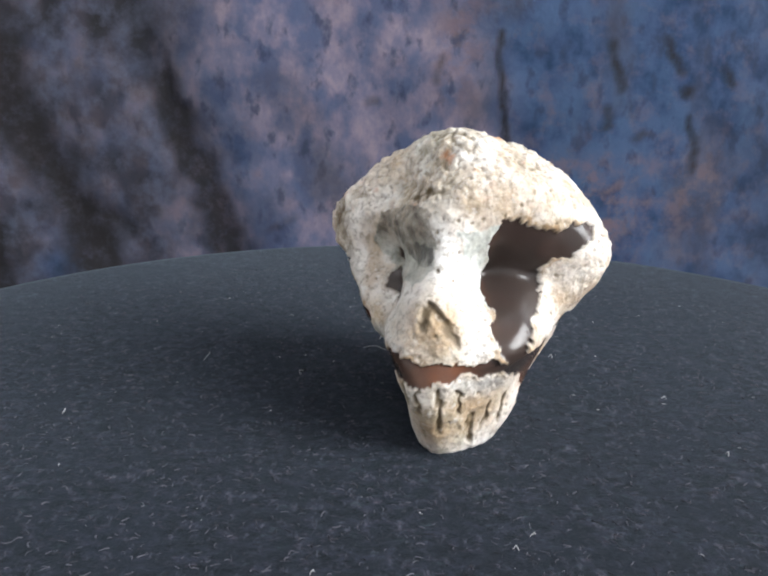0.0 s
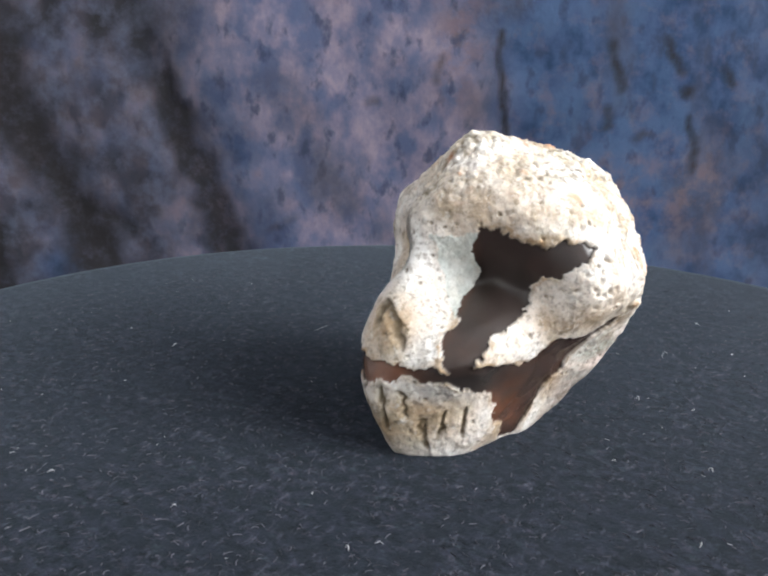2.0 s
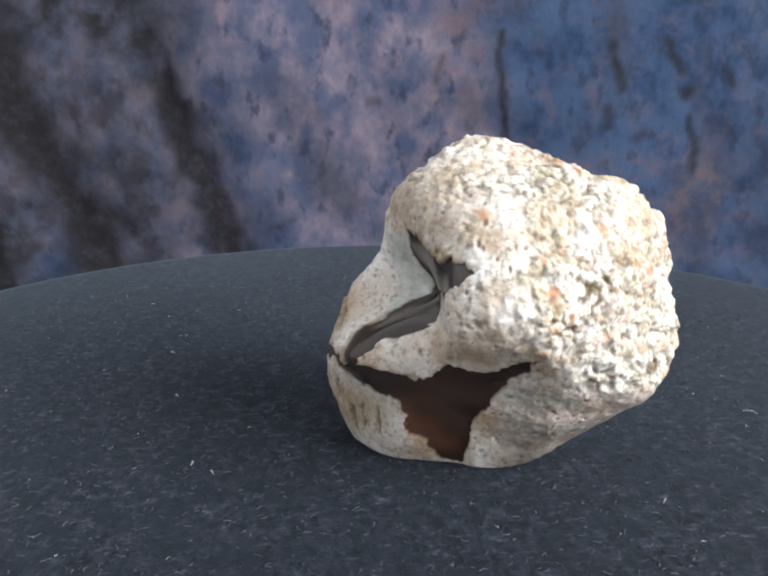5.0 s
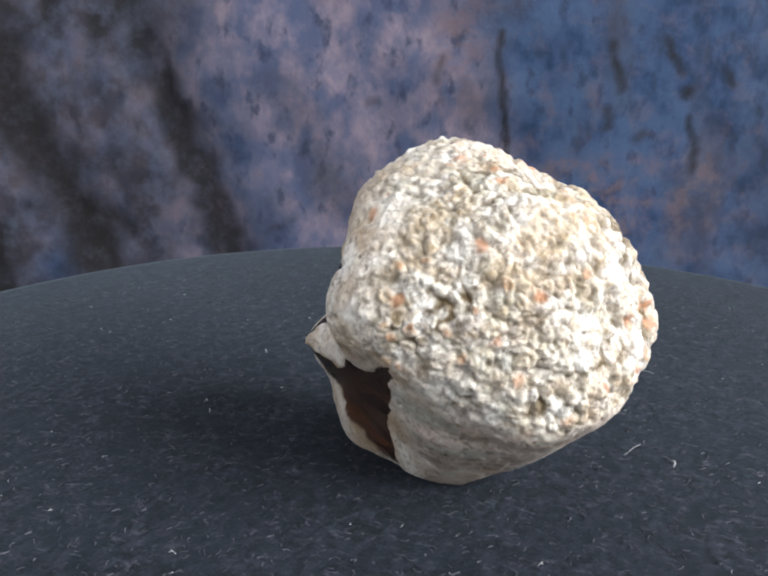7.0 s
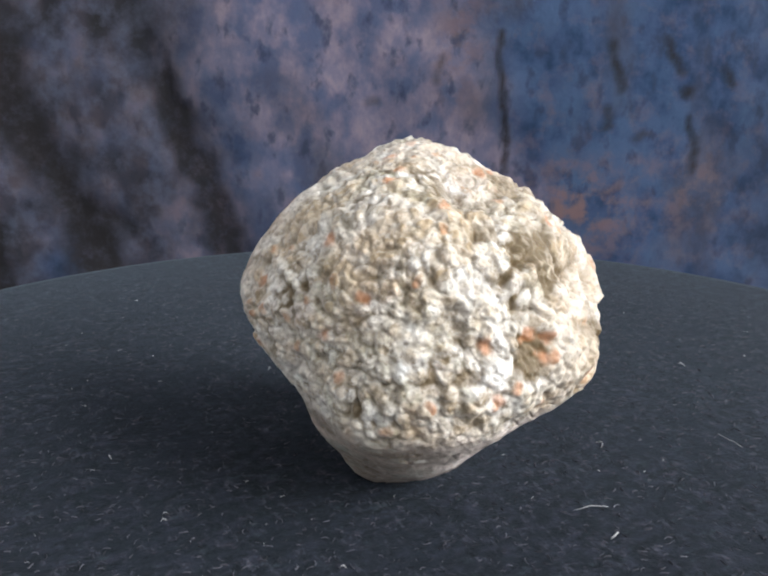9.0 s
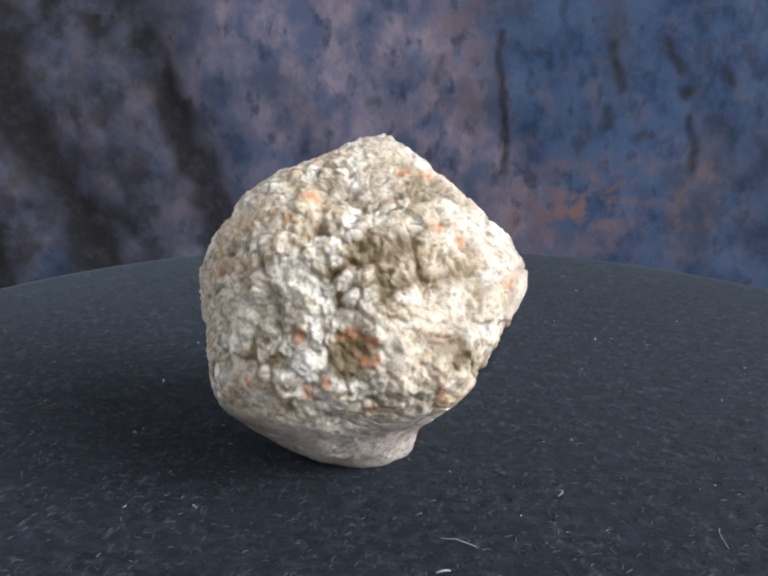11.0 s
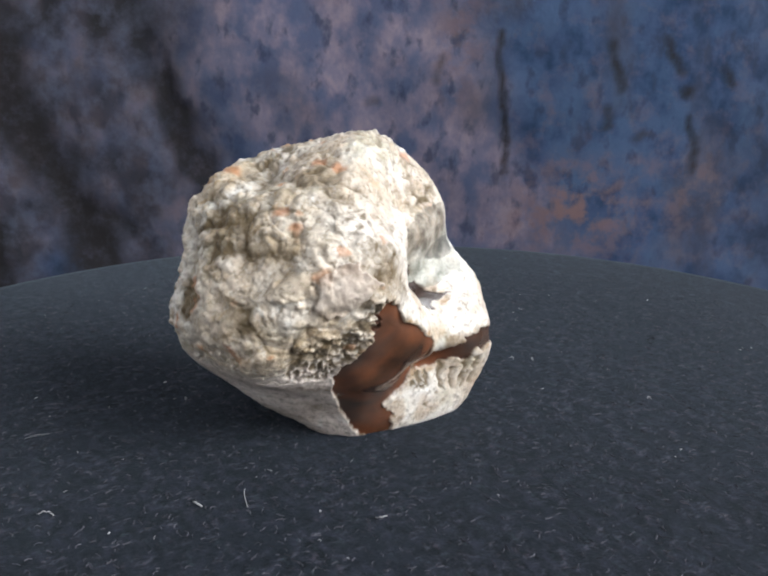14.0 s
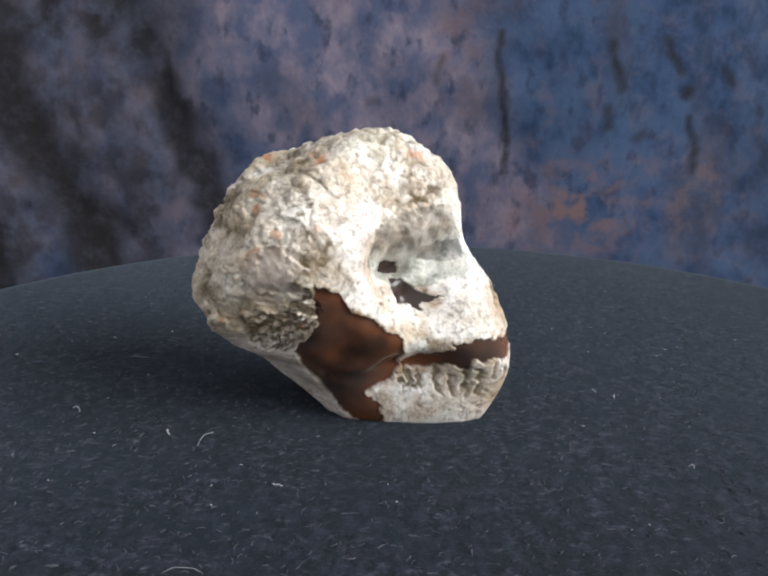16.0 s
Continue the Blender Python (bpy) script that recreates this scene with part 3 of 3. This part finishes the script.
def stone_radius(u):
    normals = evenly(len(FACES))
    r = ((np.maximum(u @ normals.T, 0) / (np.array(FACES) / 1000)) ** 18).sum(1) ** (-1 / 18)
    for az, el, w, depth in HOLLOWS + SHARP_HOLLOWS + CHIN:
        v = np.array([math.cos(az) * math.cos(el), math.sin(az) * math.cos(el), math.sin(el)])
        r *= 1 - depth * np.exp(-(1 - u @ v) / (w * w / 2))
    return r * (1 + np.exp(-(1 - u @ evenly(len(SWELLS)).T) / (0.26**2 / 2)) @ np.array(SWELLS))


def skull_shaped_stone():
    # a cube's six faces blown up to a ball, one mesh, seams welded
    n = 220
    t = np.tan(np.linspace(-math.pi / 4, math.pi / 4, n + 1))
    A, B = np.meshgrid(t, t, indexing="ij")
    one = np.ones_like(A)
    sides = [(one, A, B), (-one, B, A), (B, one, A), (A, -one, B), (A, B, one), (B, A, -one)]
    P = np.concatenate([np.stack(s, -1).reshape(-1, 3) for s in sides])
    k = np.arange((n + 1) ** 2).reshape(n + 1, n + 1)
    quad = np.stack([k[:-1, :-1], k[1:, :-1], k[1:, 1:], k[:-1, 1:]], -1).reshape(-1, 4)
    quads = np.concatenate([quad + s * (n + 1) ** 2 for s in range(6)])
    _, first, back = np.unique(np.round(P, 6), axis=0, return_index=True, return_inverse=True)
    U, quads = P[first], back.ravel()[quads]
    U = U / np.linalg.norm(U, axis=1, keepdims=True)
    r = stone_radius(U)
    p = HEART + U * r[:, None]
    # directions, with ragged edges
    a0 = np.degrees(np.arctan2(U[:, 0], -U[:, 1]))
    e0 = np.degrees(np.arcsin(np.clip(U[:, 2], -1, 1)))
    rag = lambda s: 1.1 * value_noise(p, 0.0022, s) + 0.9 * value_noise(p, 0.0011, s + 1) + 0.5 * value_noise(p, 0.0005, s + 2)
    a = a0 + rag(21) / np.maximum(np.cos(np.radians(e0)), 0.3)
    e = e0 + rag(31)
    flint = np.zeros(len(U))
    for outline in FLINT.values():
        flint = np.maximum(flint, within(a, e, outline))
    # how near the crust lies to a broken edge
    brink = np.zeros(len(U))
    for turn, reach in zip(np.arange(6) * 60 + 15, (2.2, 4.2) * 3):
        da, de = reach * math.cos(radians(turn)) / np.maximum(np.cos(np.radians(e0)), 0.3), reach * math.sin(radians(turn))
        brink += np.maximum.reduce([within(a + da, e + de, outline) for outline in FLINT.values()]) / 6
    film = within(a, e, FILM) * np.clip(0.80 + 0.35 * value_noise(p, 0.0015, 44) + 0.4 * value_noise(p, 0.005, 43), 0, 1)
    spot = within(a, e, SPOT)
    wall = within(a + 3 * value_noise(p, 0.003, 46), e, WALL_BY_NOSE) * (0.7 + 0.3 * value_noise(p, 0.002, 47))
    boss = within(a + 3 * value_noise(p, 0.003, 48), e, BOSS) * (0.75 + 0.35 * value_noise(p, 0.0025, 49))
    glaze = np.exp(-(((a0 + 36) / 22) ** 2) - ((e0 - 22) / 14) ** 2) * np.clip(0.5 + 0.9 * value_noise(p, 0.003, 45), 0, 1)
    film = np.maximum(film, 0.22 * glaze)
    # rough nodules over the back, the top and the left side; smoother on the face and below
    left = step(-a0 - 0.25 * np.clip(e0, 0, 60), 68, 92) * step(e0, -26, -8)
    left *= 1 - step(-a0, 148, 178)
    back_ = step(np.abs(a0), 85, 112) * step(e0, -24, -12)
    right = step(a0, 66, 90) * step(e0, -10, 2)
    top = 0.8 * step(e0 - 0.22 * np.clip(a0, -60, 60), 33, 50) * (np.abs(a0) < 100)
    top = np.maximum(top, 0.75 * step(e0, 40, 55))
    side = step(a0, 42, 70) * step(e0, -5, 10)
    rough = np.maximum.reduce([left, back_, right, top])
    warp = p + np.stack([0.0010 * value_noise(p, 0.0035, s) + 0.00028 * value_noise(p, 0.0013, s + 150) for s in (51, 52, 53)], -1)
    f1, id1 = cells(warp, 0.0020, 61)
    f2, id2 = cells(p + np.stack([0.0022 * value_noise(p, 0.0060, s) + 0.00045 * value_noise(p, 0.0022, s + 150) for s in (54, 55, 56)], -1), 0.0066, 71)
    f3, id3 = cells(warp, 0.0011, 81)
    knob1 = np.clip(1 - (f1 / 0.72) ** 2, -0.6, 1) * (0.35 + 0.65 * id1)
    knob2 = np.clip(1 - (f2 / 0.78) ** 2, -0.15, 1) * (0.25 + 0.95 * id2**1.3)
    knob3 = np.clip(1 - (f3 / 0.75) ** 2, -0.5, 1) * (0.2 + 0.8 * id3)
    big = np.maximum(left, step(np.abs(a0), 145, 165) * back_)
    patch = np.clip(0.85 + 0.6 * value_noise(p, 0.008, 130), 0.3, 1.3)
    h = rough * (0.00080 * (knob1 - 0.40) + 0.00030 * (knob3 - 0.4)) * (1 - 0.75 * left) * patch + big * 0.0018 * (knob2 - 0.40)
    # crumbs and sharp crests between the nodules
    crest = 1 - 2.2 * np.abs(value_noise(warp, 0.0046, 121))
    h += rough * (1 - 0.35 * left) * (0.00036 * value_noise(p, 0.0019, 122) + 0.00022 * value_noise(p, 0.0009, 123) + 0.00010 * value_noise(p, 0.0005, 124))
    h += left * 0.00035 * np.clip(crest, -0.4, 1)
    h *= 1 - 0.75 * np.clip(boss, 0, 1)
    h += 0.0009 * step(boss, 0.1, 0.6)
    pits = side * (1 - 0.6 * rough) * np.clip(1 - f1 / 0.42, 0, 1) * (id1 > 0.55)
    h -= 0.0010 * pits
    crease = np.abs(value_noise(warp, 0.0026, 86)) + 0.5 * np.abs(value_noise(warp, 0.0012, 87))
    h += rough * (0.00025 + 0.0005 * left) * (np.minimum(crease, 0.6) - 0.4)
    bare = 1 - flint
    brow = np.exp(-(((a0 + 86) / 24) ** 2) - ((e0 - 36) / 20) ** 2)
    h *= 1 - 0.45 * brow
    h *= 1 - 0.94 * flint
    # smoky dark flint on the right side, brown on the left
    smoky = step(a0, 2, 14) * np.clip(0.70 + 0.3 * step(e0, -12, -4) - 0.45 * step(-e0, 14, 20) * (1 - step(a0, 38, 52)) + 0.35 * value_noise(p, 0.006, 105), 0, 0.97)
    smoky = np.maximum(smoky, 0.9 * np.maximum(within(a, e, FLINT["hole"]), within(a, e, FLINT["hole_small"])))
    h += bare * (0.00036 * value_noise(p, 0.0045, 91) + 0.00018 * value_noise(p, 0.0017, 92) + 0.00010 * value_noise(p, 0.0007, 93))
    h -= 0.00085 * flint * (0.7 + 0.6 * value_noise(p, 0.0045, 94))
    worn = 0.65 + 0.6 * value_noise(p, 0.006, 95)
    # pit: brown gaps between nodules, deepened by painted crevice shade
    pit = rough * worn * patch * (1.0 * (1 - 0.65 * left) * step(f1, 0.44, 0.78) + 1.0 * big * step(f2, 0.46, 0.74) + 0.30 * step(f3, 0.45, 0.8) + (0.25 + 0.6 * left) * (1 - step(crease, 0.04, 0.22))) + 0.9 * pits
    tint = rough * np.where(id1 > 0.62, 0.75 * (id3 * 0.5 + 0.5), 0.0) * (1 - step(f1, 0.35, 0.7)) + 0.6 * rough * (id2 > 0.7)
    under = step(-e0, 14, 24) * step(np.abs(a0), 62, 85) * bare
    # split layers along the left jaw, and a tangle of crystals behind it
    band = step(e0, -36, -30) * (1 - step(e0, -14, -7)) * step(-a0, 72, 92)
    seam = bare * band * (1 - step(np.abs(np.sin(0.42 * e0 + 0.05 * a0 + 2.2 * value_noise(p, 0.007, 88) + 0.8 * value_noise(p, 0.002, 89))), 0.02, 0.20))
    h -= 0.0004 * seam
    pit = np.maximum(pit, 0.8 * seam)
    knot = within(a, e, TANGLE)
    leaf = e0 - 0.52 * (a0 + 115) + 3.0 * value_noise(p, 0.0028, 101) + 1.5 * value_noise(p, 0.0011, 102)
    strand = 0.16 * np.abs(np.sin(0.6 * leaf)) + 0.5 * np.abs(value_noise(p, 0.0014, 106)) + 0.3 * np.abs(value_noise(p, 0.0007, 108))
    h -= 0.0009 * knot * step(strand, 0.10, 0.30)
    pit = np.maximum(pit, 0.9 * knot * step(strand, 0.14, 0.40))
    grille = within(a, e, LATTICE) * step(np.abs(value_noise(p, 0.0010, 125)), 0.08, 0.25)
    h -= 0.0006 * grille
    pit = np.maximum(pit, 0.95 * grille)
    crumbs = value_noise(p, 0.0015, 126) + 0.7 * value_noise(p, 0.0007, 127)
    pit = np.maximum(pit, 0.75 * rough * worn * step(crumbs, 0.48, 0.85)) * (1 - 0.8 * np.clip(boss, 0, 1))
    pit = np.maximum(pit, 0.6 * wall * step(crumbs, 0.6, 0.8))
    # brown stains about the nose and the teeth
    stain = np.maximum(np.exp(-(((a0 + 11) / 11) ** 2) - ((e0 + 5) / 9) ** 2), 0.9 * np.exp(-(((a0 + 4) / 26) ** 2) - ((e0 + 33) / 9) ** 2))
    stain = np.maximum(stain, 0.8 * np.exp(-(((a0 - 10) / 20) ** 2) - ((e0 - 40) / 9) ** 2))
    stain = np.maximum(stain, 0.85 * np.exp(-(((a0 - 62) / 22) ** 2) - ((e0 + 3) / 9) ** 2))
    stain = np.maximum(stain, 0.7 * np.exp(-(((a0 - 45) / 20) ** 2) - ((e0 - 38) / 7) ** 2))
    stain = np.maximum(stain, 0.8 * np.exp(-(((a0 - 60) / 22) ** 2) - ((e0 + 40) / 9) ** 2))
    stain = np.maximum(stain, 1.1 * bare * step(brink, 0.05, 0.6) * np.clip(0.45 + 0.9 * value_noise(p, 0.0030, 128) + 0.4 * value_noise(p, 0.0011, 129), 0, 1))
    stain = np.maximum(stain, 0.75 * np.exp(-(((a0 + 24) / 34) ** 2) - ((e0 - 50) / 11) ** 2) * np.clip(0.6 + 0.9 * value_noise(p, 0.0026, 131), 0, 1))
    # uneven grime over the smooth crust, and small open pores in it
    blot = step(value_noise(p, 0.0085, 111) + 0.6 * value_noise(p, 0.0032, 112), 0.10, 0.60)
    stain = np.maximum(stain, 0.62 * blot * step(np.abs(a0), 12, 30) * (1 - 0.85 * rough))
    f4, id4 = cells(p, 0.0017, 113)
    pore = bare * (1 - 0.7 * rough) * (id4 > 0.74) * (1 - step(f4, 0.10, 0.34))
    h -= 0.00035 * pore
    pit = np.maximum(pit, 0.75 * pore)
    tint = np.maximum(tint, stain * np.clip(0.55 + 0.8 * value_noise(p, 0.003, 103), 0, 1))
    # slots between the teeth and in the nose, cut in, their shade also painted as pit colour
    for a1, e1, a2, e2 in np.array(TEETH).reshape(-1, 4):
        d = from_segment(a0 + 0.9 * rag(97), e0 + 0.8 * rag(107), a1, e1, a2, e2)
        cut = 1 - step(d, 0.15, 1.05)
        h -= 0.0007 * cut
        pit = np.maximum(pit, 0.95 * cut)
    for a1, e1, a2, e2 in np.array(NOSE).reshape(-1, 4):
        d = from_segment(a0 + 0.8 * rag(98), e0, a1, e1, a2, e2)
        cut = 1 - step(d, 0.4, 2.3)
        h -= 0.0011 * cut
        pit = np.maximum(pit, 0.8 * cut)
    rust = np.zeros(len(U))
    for az, el in np.array(RUST).reshape(-1, 2):
        d = np.hypot((a0 - az + 180) % 360 * 1.0 - 180, 0) * np.cos(np.radians(el))
        d = np.hypot(d, e0 - el)
        rust = np.maximum(rust, 0.7 * (1 - step(d + 1.6 * value_noise(p, 0.0012, 99), 0.8, 3.4)))
    rust = np.maximum(rust, (0.4 + 0.4 * value_noise(p, 0.0011, 104)) * rough * (id1 > 0.95) * (1 - step(f1, 0.30, 0.60)))
    p = p + U * h[:, None]
    p[:, 2] = np.maximum(p[:, 2], 0.0)
    me = bpy.data.meshes.new("skull_shaped_stone")
    me.from_pydata(p.tolist(), [], quads.tolist())
    me.materials.append(STONE)
    me.polygons.foreach_set("use_smooth", [True] * len(me.polygons))
    for name, v in (("flint", flint), ("wall", wall), ("pale", np.maximum(step(-a0, 20, 60), step(np.abs(a0), 140, 165))), ("nodular", 0.9 * left), ("spot", 0.75 * spot), ("boss", boss), ("socket_shade", film * step(e0, 18, 30)), ("smoky", smoky), ("film", film), ("pit", pit), ("rust", rust), ("tint", 0.8 * tint), ("under", under), ("stain", 0.95 * stain), ("whiter", np.maximum((1 - rough) * bare * (1 - np.clip(stain, 0, 0.9)), brow))):
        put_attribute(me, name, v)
    ob = new("skull_shaped_stone", me)
    return tagged(ob, "skull-shaped flint pebble with chalky white crust and glossy brown hollows", "stone")


SKULL = skull_shaped_stone()

# ---- what turns: seconds and degrees about the turntable's axle ----
TURNS = [
    (0, -0), (0.5, -7.36), (1, -16.14), (1.5, -23.55), (2, -32.67), (2.5, -40.15), (3, -48.98), (3.5, -56.64), (4, -65.9), (4.2, -69.28), (6.3, -105.01), (6.5, -108.44), (7, -117.71), (7.5, -125.39), (8, -134.44), (8.5, -142.2), (9, -151.36), (9.2, -154.78), (11.3, -190.67), (11.5, -193.95), (12, -203.37), (12.5, -211.11), (13, -220.59), (13.5, -228.27), (14, -237.55), (14.5, -245.11), (15, -254.43), (15.5, -261.68), (16, -270.7),
]


def motions():
    rows = [(t, pose(AXLE[0], AXLE[1], 0, 0, 0, d)) for t, d in TURNS]
    for thing in (TURNTABLE, SKULL, *LINTS):
        walk(thing, rows)


motions()
